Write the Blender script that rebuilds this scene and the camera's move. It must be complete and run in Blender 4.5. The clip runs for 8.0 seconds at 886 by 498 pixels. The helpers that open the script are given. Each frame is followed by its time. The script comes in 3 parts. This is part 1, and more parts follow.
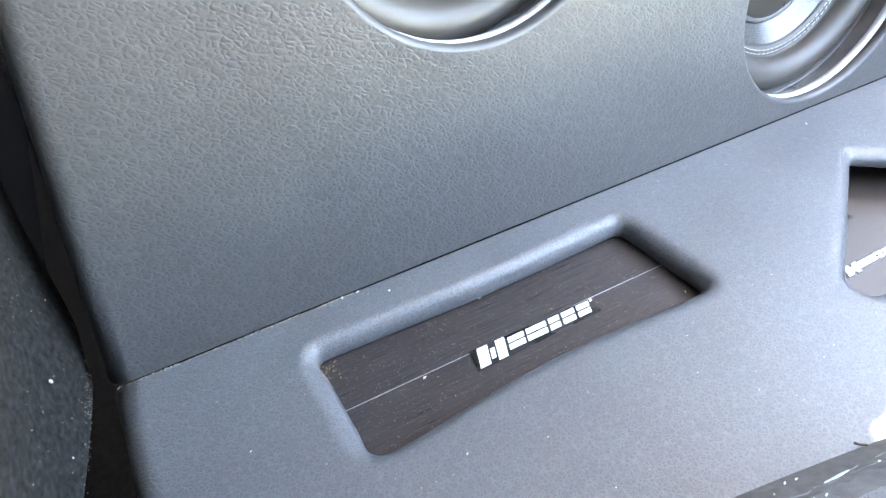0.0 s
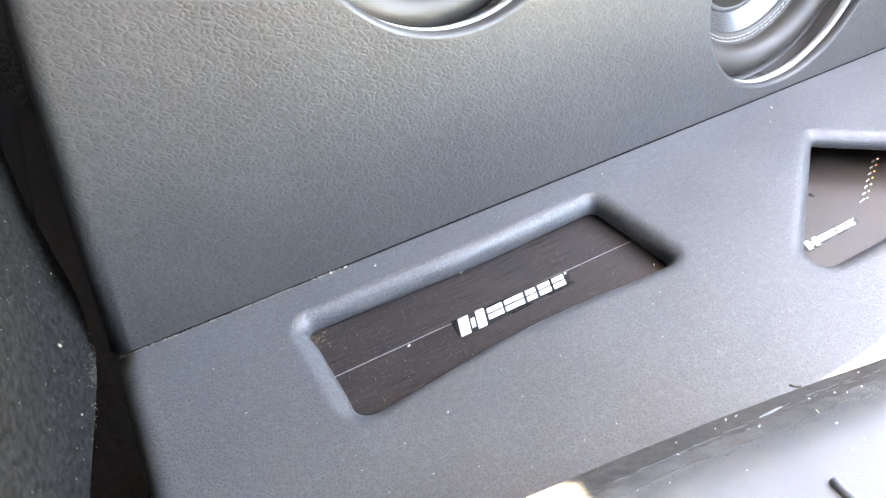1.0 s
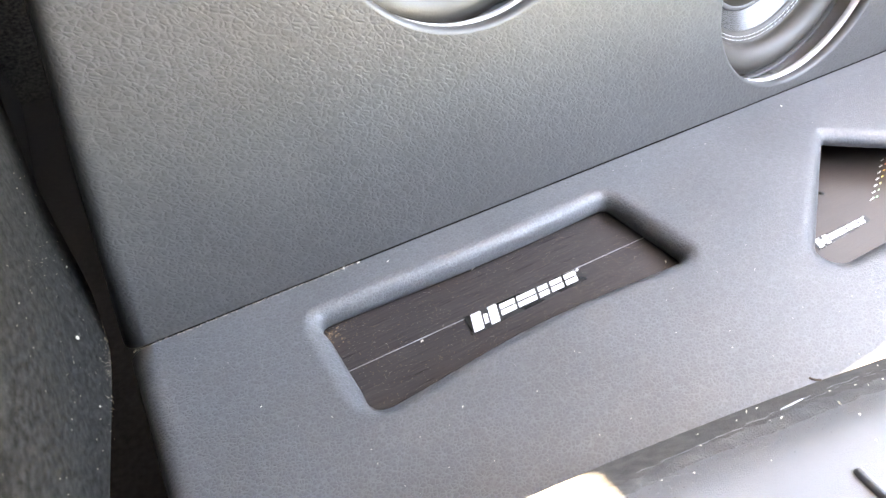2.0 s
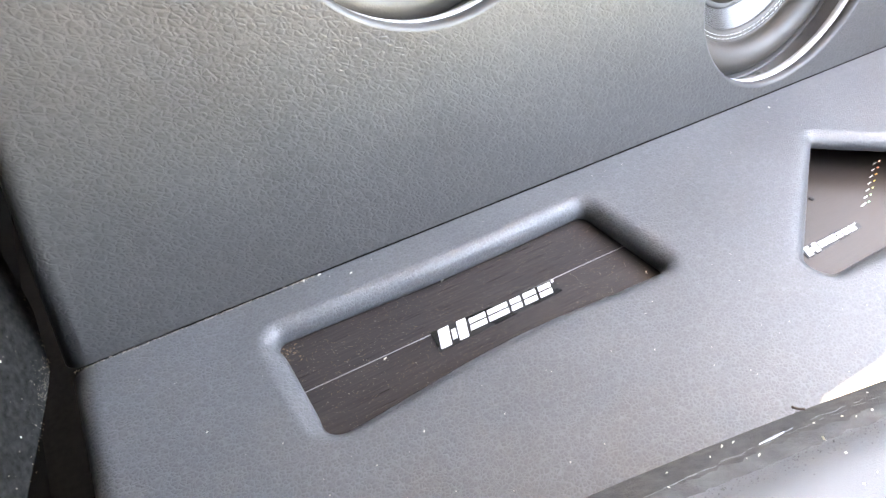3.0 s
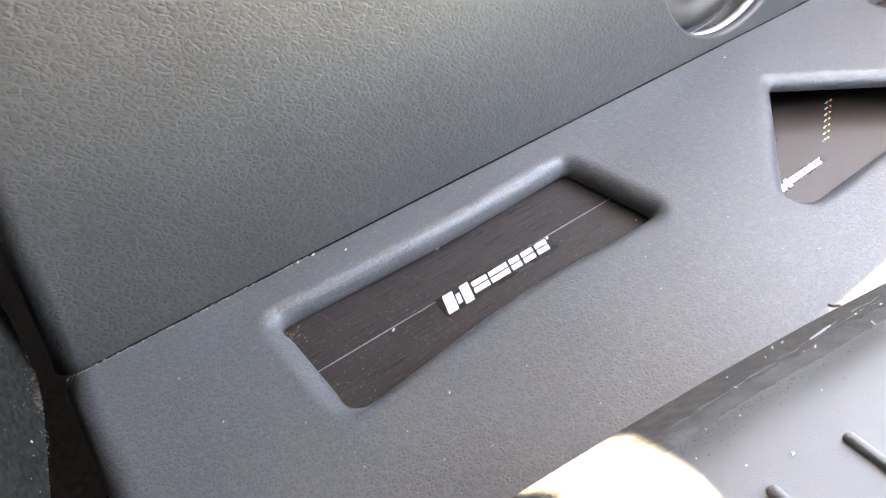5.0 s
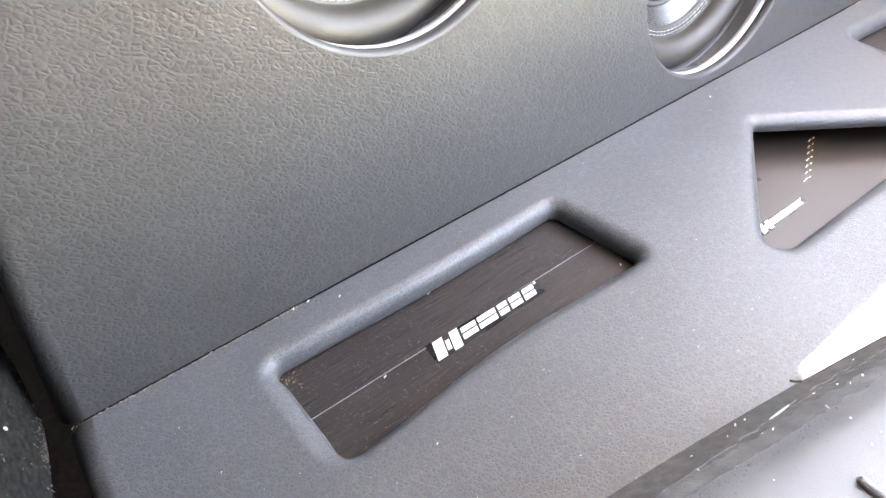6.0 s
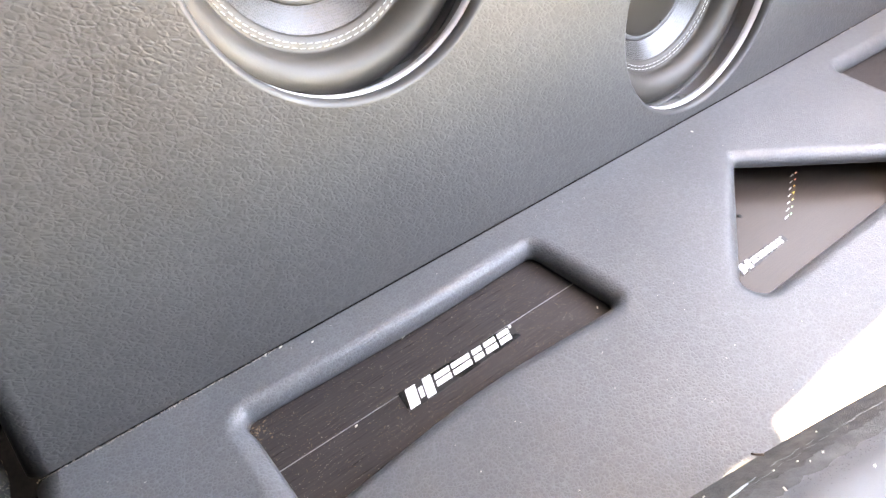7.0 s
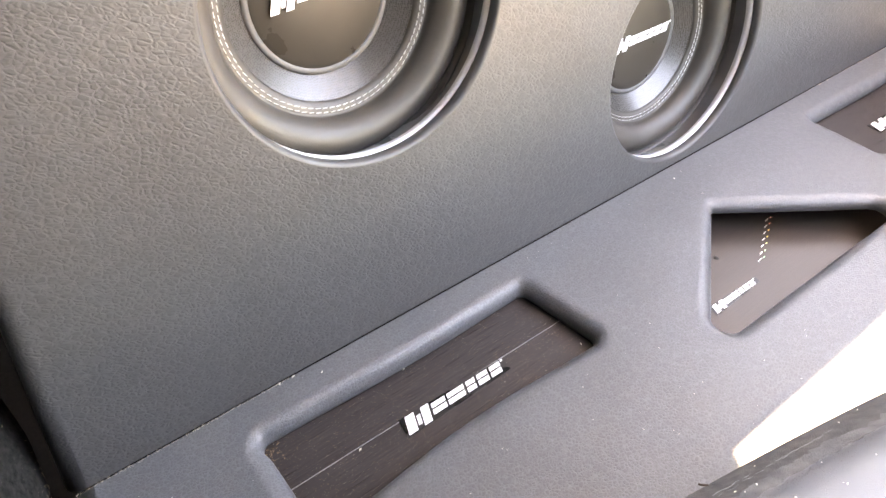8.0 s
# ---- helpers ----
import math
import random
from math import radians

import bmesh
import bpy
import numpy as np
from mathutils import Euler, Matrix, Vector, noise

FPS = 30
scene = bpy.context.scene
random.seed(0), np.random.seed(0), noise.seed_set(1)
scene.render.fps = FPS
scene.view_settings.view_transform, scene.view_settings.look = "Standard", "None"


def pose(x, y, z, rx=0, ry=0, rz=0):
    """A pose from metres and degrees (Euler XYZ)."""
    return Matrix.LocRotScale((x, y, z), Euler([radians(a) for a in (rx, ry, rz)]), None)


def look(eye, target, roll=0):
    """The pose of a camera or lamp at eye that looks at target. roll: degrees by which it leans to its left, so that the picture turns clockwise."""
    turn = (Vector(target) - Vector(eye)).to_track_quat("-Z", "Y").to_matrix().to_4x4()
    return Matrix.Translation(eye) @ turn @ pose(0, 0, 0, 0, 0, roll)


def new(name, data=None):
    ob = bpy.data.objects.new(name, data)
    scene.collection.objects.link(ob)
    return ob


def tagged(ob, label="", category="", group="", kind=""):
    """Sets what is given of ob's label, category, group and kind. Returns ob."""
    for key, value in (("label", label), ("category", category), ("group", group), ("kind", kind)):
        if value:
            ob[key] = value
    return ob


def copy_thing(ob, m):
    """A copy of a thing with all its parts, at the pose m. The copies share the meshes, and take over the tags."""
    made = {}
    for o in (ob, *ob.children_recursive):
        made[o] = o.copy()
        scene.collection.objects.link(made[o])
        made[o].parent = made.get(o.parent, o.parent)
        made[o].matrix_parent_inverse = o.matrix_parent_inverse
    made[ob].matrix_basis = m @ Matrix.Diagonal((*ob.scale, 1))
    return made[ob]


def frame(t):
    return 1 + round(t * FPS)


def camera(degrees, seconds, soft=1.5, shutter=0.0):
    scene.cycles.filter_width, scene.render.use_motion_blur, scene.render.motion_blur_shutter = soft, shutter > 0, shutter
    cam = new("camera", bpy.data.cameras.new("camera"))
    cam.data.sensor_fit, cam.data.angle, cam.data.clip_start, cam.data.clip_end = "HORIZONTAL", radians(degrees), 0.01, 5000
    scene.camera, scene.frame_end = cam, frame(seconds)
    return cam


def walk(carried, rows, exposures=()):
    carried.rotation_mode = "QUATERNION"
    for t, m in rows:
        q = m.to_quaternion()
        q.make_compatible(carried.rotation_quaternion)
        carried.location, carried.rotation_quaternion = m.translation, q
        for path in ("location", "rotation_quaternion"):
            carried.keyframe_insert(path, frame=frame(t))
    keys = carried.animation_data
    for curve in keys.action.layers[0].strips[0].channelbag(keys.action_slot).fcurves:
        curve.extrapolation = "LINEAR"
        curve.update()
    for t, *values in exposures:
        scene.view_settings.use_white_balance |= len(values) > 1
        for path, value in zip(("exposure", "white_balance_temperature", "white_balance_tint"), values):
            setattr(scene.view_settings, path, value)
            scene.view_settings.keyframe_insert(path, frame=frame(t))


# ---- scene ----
cam = camera(67.1, 8.0, soft=1.5)
PATH = [
    (0, (0.103, -0.375, 0.424), (0.726, 0.898, -0.988), -2.8),
    (0.5, (0.096, -0.387, 0.424), (0.736, 0.86, -1.003), -2.1),
    (1, (0.094, -0.41, 0.437), (0.732, 0.84, -0.988), -2.6),
    (1.5, (0.08, -0.419, 0.445), (0.714, 0.838, -0.976), -2.5),
    (2.8, (0.108, -0.387, 0.413), (0.763, 0.859, -1.008), -2.1),
    (3, (0.118, -0.395, 0.414), (0.769, 0.858, -1.002), -2.3),
    (3.5, (0.114, -0.396, 0.416), (0.771, 0.852, -1.002), -2.2),
    (4, (0.071, -0.376, 0.388), (0.826, 0.832, -1.015), -3.1),
    (4.5, (0.057, -0.389, 0.385), (0.87, 0.779, -1.02), -3.0),
    (5.8, (0.092, -0.376, 0.412), (0.887, 0.794, -1.002), -3.5),
    (6, (0.086, -0.377, 0.432), (0.889, 0.782, -0.987), -3.0),
    (6.5, (0.099, -0.38, 0.463), (0.898, 0.773, -0.962), -2.6),
    (7, (0.121, -0.369, 0.453), (0.93, 0.798, -0.956), -2.9),
    (7.5, (0.126, -0.371, 0.481), (0.944, 0.829, -0.895), -2.7),
    (8, (0.112, -0.395, 0.516), (0.926, 0.802, -0.864), -2.4),
]
walk(cam, [(t, look(eye, target, roll)) for t, eye, target, roll in PATH], [(0.0, 5.82, 8100, 9), (0.5, 5.82, 8600, 10), (1.0, 5.85, 9400, 14), (1.5, 5.82, 9850, 15), (3.5, 5.82, 9950, 15), (4.0, 5.79, 9950, 15), (4.5, 5.39, 10150, 15), (6.0, 5.69, 10300, 17), (7.0, 5.72, 10350, 19), (8.0, 5.45, 10950, 21)])

# ---- light ----
SUN = Vector((-0.14, -0.08, -0.96)).normalized()      # the way the sunlight travels
world = bpy.data.worlds.new("sky")
scene.world = world
world.use_nodes = True
sky = world.node_tree.nodes.new("ShaderNodeTexSky")
sky.sky_type, sky.sun_disc = "NISHITA", False
sky.sun_elevation = math.asin(-SUN.z)
sky.sun_rotation = math.atan2(-SUN.x, -SUN.y)
world.node_tree.nodes["Background"].inputs[1].default_value = 0.15
world.node_tree.links.new(sky.outputs[0], world.node_tree.nodes["Background"].inputs[0])
sun = new("sun", bpy.data.lights.new("sun", "SUN"))
sun.data.energy, sun.data.angle, sun.data.color = 3.9, radians(0.5), (1.0, 0.93, 0.84)
sun.rotation_euler = SUN.to_track_quat("-Z", "Y").to_euler()


# ---- materials ----
def mat(name, color, rough=0.5, metal=0.0, spec=0.5, vary=0.12, scale=40.0, grain=0.0, grain_scale=400.0, stretch=(1, 1, 1), rough_vary=0.1, emit=0.0, view_turn=0.0):
    """A plain surface with two scales of variation in colour and gloss and a fine relief."""
    m = bpy.data.materials.new(name)
    m.use_nodes = True
    nt = m.node_tree
    b = nt.nodes["Principled BSDF"]
    b.inputs["Metallic"].default_value = metal
    b.inputs["Specular IOR Level"].default_value = spec
    co = nt.nodes.new("ShaderNodeTexCoord")
    mp = nt.nodes.new("ShaderNodeMapping")
    mp.inputs["Scale"].default_value = stretch
    if view_turn:
        mp.vector_type = "TEXTURE"
        mp.inputs["Rotation"].default_value[0] = radians(view_turn)
    nt.links.new(co.outputs["Object"], mp.inputs[0])
    n1 = nt.nodes.new("ShaderNodeTexNoise")
    n1.inputs["Scale"].default_value, n1.inputs["Detail"].default_value = scale, 6
    nt.links.new(mp.outputs[0], n1.inputs["Vector"])
    ramp = nt.nodes.new("ShaderNodeMapRange")
    ramp.inputs[1].default_value, ramp.inputs[2].default_value = 0.3, 0.7
    ramp.inputs[3].default_value, ramp.inputs[4].default_value = 1 - vary, 1 + vary
    nt.links.new(n1.outputs[0], ramp.inputs[0])
    mul = nt.nodes.new("ShaderNodeVectorMath")
    mul.operation = "SCALE"
    mul.inputs[0].default_value = color[:3]
    nt.links.new(ramp.outputs[0], mul.inputs["Scale"])
    nt.links.new(mul.outputs[0], b.inputs["Base Color"])
    rr = nt.nodes.new("ShaderNodeMapRange")
    rr.inputs[1].default_value, rr.inputs[2].default_value = 0.3, 0.7
    rr.inputs[3].default_value, rr.inputs[4].default_value = max(0.02, rough - rough_vary), min(1, rough + rough_vary)
    nt.links.new(n1.outputs[0], rr.inputs[0])
    nt.links.new(rr.outputs[0], b.inputs["Roughness"])
    if grain:
        n2 = nt.nodes.new("ShaderNodeTexNoise")
        n2.inputs["Scale"].default_value, n2.inputs["Detail"].default_value = grain_scale, 4
        nt.links.new(mp.outputs[0], n2.inputs["Vector"])
        bump = nt.nodes.new("ShaderNodeBump")
        bump.inputs["Strength"].default_value, bump.inputs["Distance"].default_value = grain, 0.001
        nt.links.new(n2.outputs[0], bump.inputs["Height"])
        nt.links.new(bump.outputs[0], b.inputs["Normal"])
    if emit:
        b.inputs["Emission Color"].default_value = (*color[:3], 1)
        b.inputs["Emission Strength"].default_value = emit
    return m


def leather(name, color, rough, axes, grain_turn, depth, dust):
    """Pebbled vinyl: soft cells of two sizes parted by broken creases painted paler as glints, drawn out along a turned
    first axis.
    """
    m = mat(name, color, rough, vary=0.06, scale=14, rough_vary=0.05, spec=0.5)
    nt = m.node_tree
    b = nt.nodes["Principled BSDF"]
    co = nt.nodes.new("ShaderNodeTexCoord")
    mp = nt.nodes.new("ShaderNodeMapping")
    mp.vector_type = "TEXTURE"
    mp.inputs["Rotation"].default_value[2] = radians(grain_turn)
    mp.inputs["Scale"].default_value = [1 / a for a in axes]
    nt.links.new(co.outputs["Object"], mp.inputs[0])

    def noise_tex(scale, detail):
        n = nt.nodes.new("ShaderNodeTexNoise")
        n.inputs["Scale"].default_value, n.inputs["Detail"].default_value = scale, detail
        nt.links.new(mp.outputs[0], n.inputs["Vector"])
        return n

    def ranged(value, lo, hi, out_lo, out_hi):
        r = nt.nodes.new("ShaderNodeMapRange")
        r.interpolation_type = "SMOOTHSTEP"
        for k, v in enumerate((lo, hi, out_lo, out_hi)):
            r.inputs[k + 1].default_value = v
        nt.links.new(value, r.inputs[0])
        return r.outputs[0]

    def calc(op, p, q):
        n = nt.nodes.new("ShaderNodeMath")
        n.operation = op
        for k, v in enumerate((p, q)):
            if isinstance(v, float):
                n.inputs[k].default_value = v
            else:
                nt.links.new(v, n.inputs[k])
        return n.outputs[0]

    wob = noise_tex(190, 3)
    mix = nt.nodes.new("ShaderNodeMix")
    mix.data_type, mix.blend_type = "RGBA", "LINEAR_LIGHT"
    mix.inputs[0].default_value = 0.0010
    nt.links.new(mp.outputs[0], mix.inputs[6])
    nt.links.new(wob.outputs["Color"], mix.inputs[7])
    broken = ranged(noise_tex(130, 2).outputs[0], 0.34, 0.58, 0.45, 1.0)
    edges = []
    for scale in (300, 130):
        v = nt.nodes.new("ShaderNodeTexVoronoi")
        v.feature = "DISTANCE_TO_EDGE"
        v.inputs["Scale"].default_value = scale
        nt.links.new(mix.outputs[2], v.inputs["Vector"])
        edges.append(v.outputs["Distance"])
    fine = calc("MULTIPLY", ranged(edges[0], 0.0, 0.29, 1.0, 0.0), broken)
    wide = ranged(edges[1], 0.0, 0.14, 1.0, 0.0)
    low = calc("ADD", calc("MULTIPLY", fine, 0.8), calc("MULTIPLY", wide, 0.45))
    grain = calc("ADD", calc("MULTIPLY", noise_tex(480, 2).outputs[0], 0.25), calc("MULTIPLY", noise_tex(70, 2).outputs[0], 0.9))
    bump = nt.nodes.new("ShaderNodeBump")
    bump.inputs["Strength"].default_value, bump.inputs["Distance"].default_value = 1.0, depth
    nt.links.new(calc("SUBTRACT", grain, low), bump.inputs["Height"])
    nt.links.new(bump.outputs[0], b.inputs["Normal"])
    # dust: how much paler the creases are painted, for light caught on their edges.
    line = calc("MAXIMUM", calc("MULTIPLY", ranged(edges[0], 0.02, 0.12, 1.0, 0.0), broken), calc("MULTIPLY", ranged(edges[1], 0.0, 0.05, 1.0, 0.0), 0.7))
    glint_tone = nt.nodes.new("ShaderNodeVectorMath")
    glint_tone.operation = "SCALE"
    nt.links.new(b.inputs["Base Color"].links[0].from_node.outputs[0], glint_tone.inputs[0])
    nt.links.new(calc("ADD", calc("MULTIPLY", line, dust), 1.0), glint_tone.inputs["Scale"])
    nt.links.new(glint_tone.outputs[0], b.inputs["Base Color"])
    return m


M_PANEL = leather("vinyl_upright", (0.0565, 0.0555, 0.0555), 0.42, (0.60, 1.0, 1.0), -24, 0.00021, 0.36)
# Same vinyl as M_PANEL, painted lighter and bluer for the skylight on it.
M_SHELFLIT = leather("vinyl_shelf_lit", (0.080, 0.0835, 0.088), 0.38, (0.98, 1.22, 1.0), 20, 0.00018, 0.40)
# Near-black colour stands in for the deep shade in the gaps round the box.
M_GAPSHADE = mat("gap_shade", (0.008, 0.0078, 0.0076), 0.95, spec=0.05, vary=0.4, scale=120, grain=0.6, grain_scale=900)
# Grain is turned and stretched so it looks even from the camera.
M_CARPET = mat("carpet", (0.0195, 0.0197, 0.019), 0.95, vary=0.7, scale=140, grain=0.9, grain_scale=1600, spec=0.05, stretch=(1, 0.6, 1.2), view_turn=45)
M_SILL = mat("sill_plastic", (0.145, 0.148, 0.154), 0.5, vary=0.10, scale=30, grain=0.25, grain_scale=1500)
M_FELT = mat("grey_felt", (0.078, 0.076, 0.073), 0.9, vary=0.4, scale=140, grain=0.8, grain_scale=900)
# Tone between felt and sill, for the soft edge between them.
M_FELTMID = mat("felt_midtone", (0.112, 0.112, 0.112), 0.9, vary=0.35, scale=90, grain=0.8, grain_scale=900)
M_SEALEDGE = mat("seal_edge", (0.18, 0.185, 0.19), 0.8, vary=0.3, scale=60)
M_AMP = mat("brushed_black", (0.045, 0.039, 0.039), 0.36, metal=0.4, spec=0.35, vary=0.35, scale=60, stretch=(0.35, 14, 1), grain=0.25, grain_scale=200)
M_AMPGLOSS = mat("brushed_black_gloss", (0.058, 0.046, 0.040), 0.40, metal=0.2, vary=0.12, scale=60, stretch=(0.35, 14, 1), rough_vary=0.03, grain=0.12, grain_scale=200)
M_LINE = mat("bare_metal", (0.42, 0.42, 0.43), 0.5, metal=0.4)
M_WHITE = mat("white_print", (0.85, 0.85, 0.86), 0.4, vary=0.04)
M_BADGE = mat("badge_black", (0.012, 0.012, 0.012), 0.3)
M_TRIM = mat("silver_trim", (0.80, 0.82, 0.85), 0.35, metal=0.0, vary=0.05)
M_SURR = mat("surround_foam", (0.050, 0.044, 0.038), 0.48, vary=0.15, scale=50, grain=0.15, grain_scale=600)
M_CONE = mat("woven_cone", (0.048, 0.044, 0.041), 0.30, spec=0.8, vary=0.1, scale=20, rough_vary=0.02)
M_CAP = mat("dust_cap", (0.040, 0.033, 0.026), 0.34, spec=0.3, vary=0.1, scale=25)
M_CAPRIM = mat("dust_cap_rim", (0.085, 0.082, 0.08), 0.5, vary=0.1)
M_THREAD = mat("thread", (0.62, 0.62, 0.60), 0.8, vary=0.08)
M_FRAME = mat("basket_black", (0.012, 0.012, 0.012), 0.45)
M_WELL = mat("well_grey", (0.22, 0.22, 0.23), 0.35, vary=0.15, scale=30)
M_EDGE = mat("stretched_vinyl", (0.056, 0.0555, 0.056), 0.45, vary=0.06, scale=30, grain=0.08, grain_scale=500)
M_CHIP = mat("wood_chip", (0.72, 0.68, 0.58), 0.8, vary=0.15, scale=300)
M_DUST = mat("sawdust", (0.50, 0.44, 0.36), 0.9, vary=0.2, scale=300)
M_SAWDUST = mat("brown_sawdust", (0.30, 0.21, 0.13), 0.9, vary=0.5, scale=500)
M_SLIVER = mat("dull_plastic", (0.45, 0.48, 0.52), 0.6, vary=0.2, scale=200)
M_TWIG = mat("twig", (0.05, 0.035, 0.025), 0.9)
M_SHADEPLATE = mat("shade_plate_grey", (0.14, 0.14, 0.145), 0.8, vary=0.06, scale=20)
M_LINER = mat("headliner", (0.35, 0.34, 0.32), 0.95, vary=0.08, scale=30, grain=0.3)
# Dark surface of the two light blockers outside the car.
M_LIGHTBLOCK = mat("light_block", (0.04, 0.035, 0.03), 0.9, vary=0.2, scale=6, grain=0.4, grain_scale=80)
M_GROUND = mat("concrete", (0.42, 0.375, 0.32), 0.9, vary=0.15, scale=3, grain=0.3, grain_scale=60)


def weave():
    """Small raised checks on the cone's cloth."""
    nt = M_CONE.node_tree
    b = nt.nodes["Principled BSDF"]
    co = nt.nodes.new("ShaderNodeTexCoord")
    ch = nt.nodes.new("ShaderNodeTexVoronoi")
    ch.inputs["Scale"].default_value, ch.inputs["Randomness"].default_value = 620, 0.45
    nt.links.new(co.outputs["Object"], ch.inputs["Vector"])
    bump = nt.nodes.new("ShaderNodeBump")
    bump.inputs["Strength"].default_value, bump.inputs["Distance"].default_value = 0.3, 0.0004
    nt.links.new(ch.outputs[0], bump.inputs["Height"])
    nt.links.new(bump.outputs[0], b.inputs["Normal"])
    gl = nt.nodes.new("ShaderNodeMapRange")
    gl.inputs[3].default_value, gl.inputs[4].default_value = 0.18, 0.40
    nt.links.new(ch.outputs[0], gl.inputs[0])
    nt.links.new(gl.outputs[0], b.inputs["Roughness"])


weave()


# ---- builders ----
def part(name, bm, material, parent=None, label=""):
    me = bpy.data.meshes.new(name)
    bm.normal_update()
    bm.to_mesh(me)
    bm.free()
    me.materials.append(material)
    ob = new(name, me)
    ob.parent = parent
    if label:
        ob["label"] = label
    return ob


def thing(name, m, label, category, group="", kind=""):
    ob = new(name)
    ob.empty_display_size = 0.02
    ob.matrix_basis = m
    return tagged(ob, label, category, group, kind)


def loop_of(corners, off, seg=8):
    """A convex outline, counter-clockwise, of corners (x, y, radius); off grows it outwards."""
    n, out = len(corners), []
    for i, (x, y, r) in enumerate(corners):
        p, q, s = Vector(corners[i - 1][:2]), Vector((x, y)), Vector(corners[(i + 1) % n][:2])
        a, b = (p - q).normalized(), (s - q).normalized()
        half = a.angle(b) / 2
        c = q + (a + b).normalized() * (r / math.sin(half))
        n1, n2 = Vector((a.y, -a.x)) * -1, Vector((b.y, -b.x))
        t1 = math.atan2(n1.y, n1.x)
        t2 = math.atan2(n2.y, n2.x)
        while t2 < t1:
            t2 += 2 * math.pi
        for k in range(seg + 1):
            t = t1 + (t2 - t1) * k / seg
            out.append(c + Vector((math.cos(t), math.sin(t))) * (r + off))
    return out


def ring_of(x, y, r, off, n=96):
    return [Vector((x + (r + off) * math.cos(2 * math.pi * k / n), y + (r + off) * math.sin(2 * math.pi * k / n))) for k in range(n)]


def sheet(bm, loops):
    """Fills the first outline, less the holes of the others. Outlines are lists of points in space."""
    rings, edges = [], []
    for pts in loops:
        vs = [bm.verts.new(p) for p in pts]
        rings.append(vs)
        edges += [bm.edges.new((vs[i - 1], vs[i])) for i in range(len(vs))]
    bmesh.ops.triangle_fill(bm, use_beauty=True, use_dissolve=False, edges=edges, normal=(0, 0, 1))
    return rings


def stitch_rings(bm, a, b, smooth=True, closed=True):
    n = len(a)
    for i in range(n if closed else n - 1):
        j = (i + 1) % n
        f = bm.faces.new((a[i], a[j], b[j], b[i]))
        f.smooth = smooth


def roll(bm, ring, outline, profile, z0=0.0):
    """Carries a ring on through a profile of (offset, z) by the outline's own offset function."""
    for off, z in profile:
        nxt = [bm.verts.new((p.x, p.y, z0 + z)) for p in outline(off)]
        stitch_rings(bm, ring, nxt)
        ring = nxt
    return ring


def lathe(profile, n=96):
    """A body of revolution round z from (radius, z)."""
    bm = bmesh.new()
    rings = [[bm.verts.new((r * math.cos(2 * math.pi * k / n), r * math.sin(2 * math.pi * k / n), z)) for k in range(n)] for r, z in profile]
    for a, b in zip(rings, rings[1:]):
        stitch_rings(bm, a, b)
    bmesh.ops.recalc_face_normals(bm, faces=bm.faces)
    return bm


def box(lo, hi, bevel=0.0, seg=2):
    bm = bmesh.new()
    bmesh.ops.create_cube(bm, size=1)
    for v in bm.verts:
        v.co = Vector([lo[i] + (v.co[i] + 0.5) * (hi[i] - lo[i]) for i in range(3)])
    if bevel:
        bmesh.ops.bevel(bm, geom=bm.edges[:], offset=bevel, segments=seg, profile=0.5, affect="EDGES")
    return bm


def prism(pts, z0, z1, bevel=0.0):
    """An upright prism over an outline."""
    bm = bmesh.new()
    f = bm.faces.new([bm.verts.new((x, y, z0)) for x, y in pts])
    top = bmesh.ops.extrude_face_region(bm, geom=[f])
    for v in top["geom"]:
        if isinstance(v, bmesh.types.BMVert):
            v.co.z = z1
    bmesh.ops.recalc_face_normals(bm, faces=bm.faces)
    if bevel:
        bmesh.ops.bevel(bm, geom=[e for e in bm.edges if e.verts[0].co.z == z1 and e.verts[1].co.z == z1], offset=bevel, segments=2, affect="EDGES")
    return bm


def tube(pts, r, n=8):
    bm = bmesh.new()
    rings = []
    for i, p in enumerate(pts):
        d = (Vector(pts[min(i + 1, len(pts) - 1)]) - Vector(pts[max(i - 1, 0)])).normalized()
        side = d.cross(Vector((0, 0, 1))).normalized()
        up = side.cross(d)
        rings.append([bm.verts.new(Vector(p) + r * (math.cos(2 * math.pi * k / n) * side + math.sin(2 * math.pi * k / n) * up)) for k in range(n)])
    for a, b in zip(rings, rings[1:]):
        stitch_rings(bm, a, b)
    bm.faces.new(rings[0]), bm.faces.new(rings[-1])
    bmesh.ops.recalc_face_normals(bm, faces=bm.faces)
    return bm


# ---- plan ----
MID, WIDE = 0.715, 1.43           # the box's middle and width along the seam
LEAN_SIDE = 0.165                 # how far the ends lean in per metre of height
LIP_Z, SILL_Z = 0.120, 0.160       # the seal's inner edge and the loading sill stand above the shelf
PANEL = Matrix(((1, 0, 0, 0), (0, math.cos(radians(83)), -math.sin(radians(83)), 0), (0, math.sin(radians(83)), math.cos(radians(83)), 0), (0, 0, 0, 1)))   # x along, y up the panel, z towards the room


def lip_y(x):
    """The inner edge of the seal along the loading sill, bowed towards the room."""
    x = min(x, 2 * MID - x)
    if x < 0.5:
        return -0.1676 * x * x - 0.048 * x - 0.2851
    return -0.3510 + 0.5014 * ((x - MID) ** 2 - 0.0462)


def front_y(x):
    """The shelf's front edge, tucked behind the sill."""
    return lip_y(x) + 0.004


def slope_z(x, y):
    """Height of the seal's slope, which climbs from its inner edge to the sill."""
    return LIP_Z + 1.05 * min(0.034, max(0.0, lip_y(x) - y))


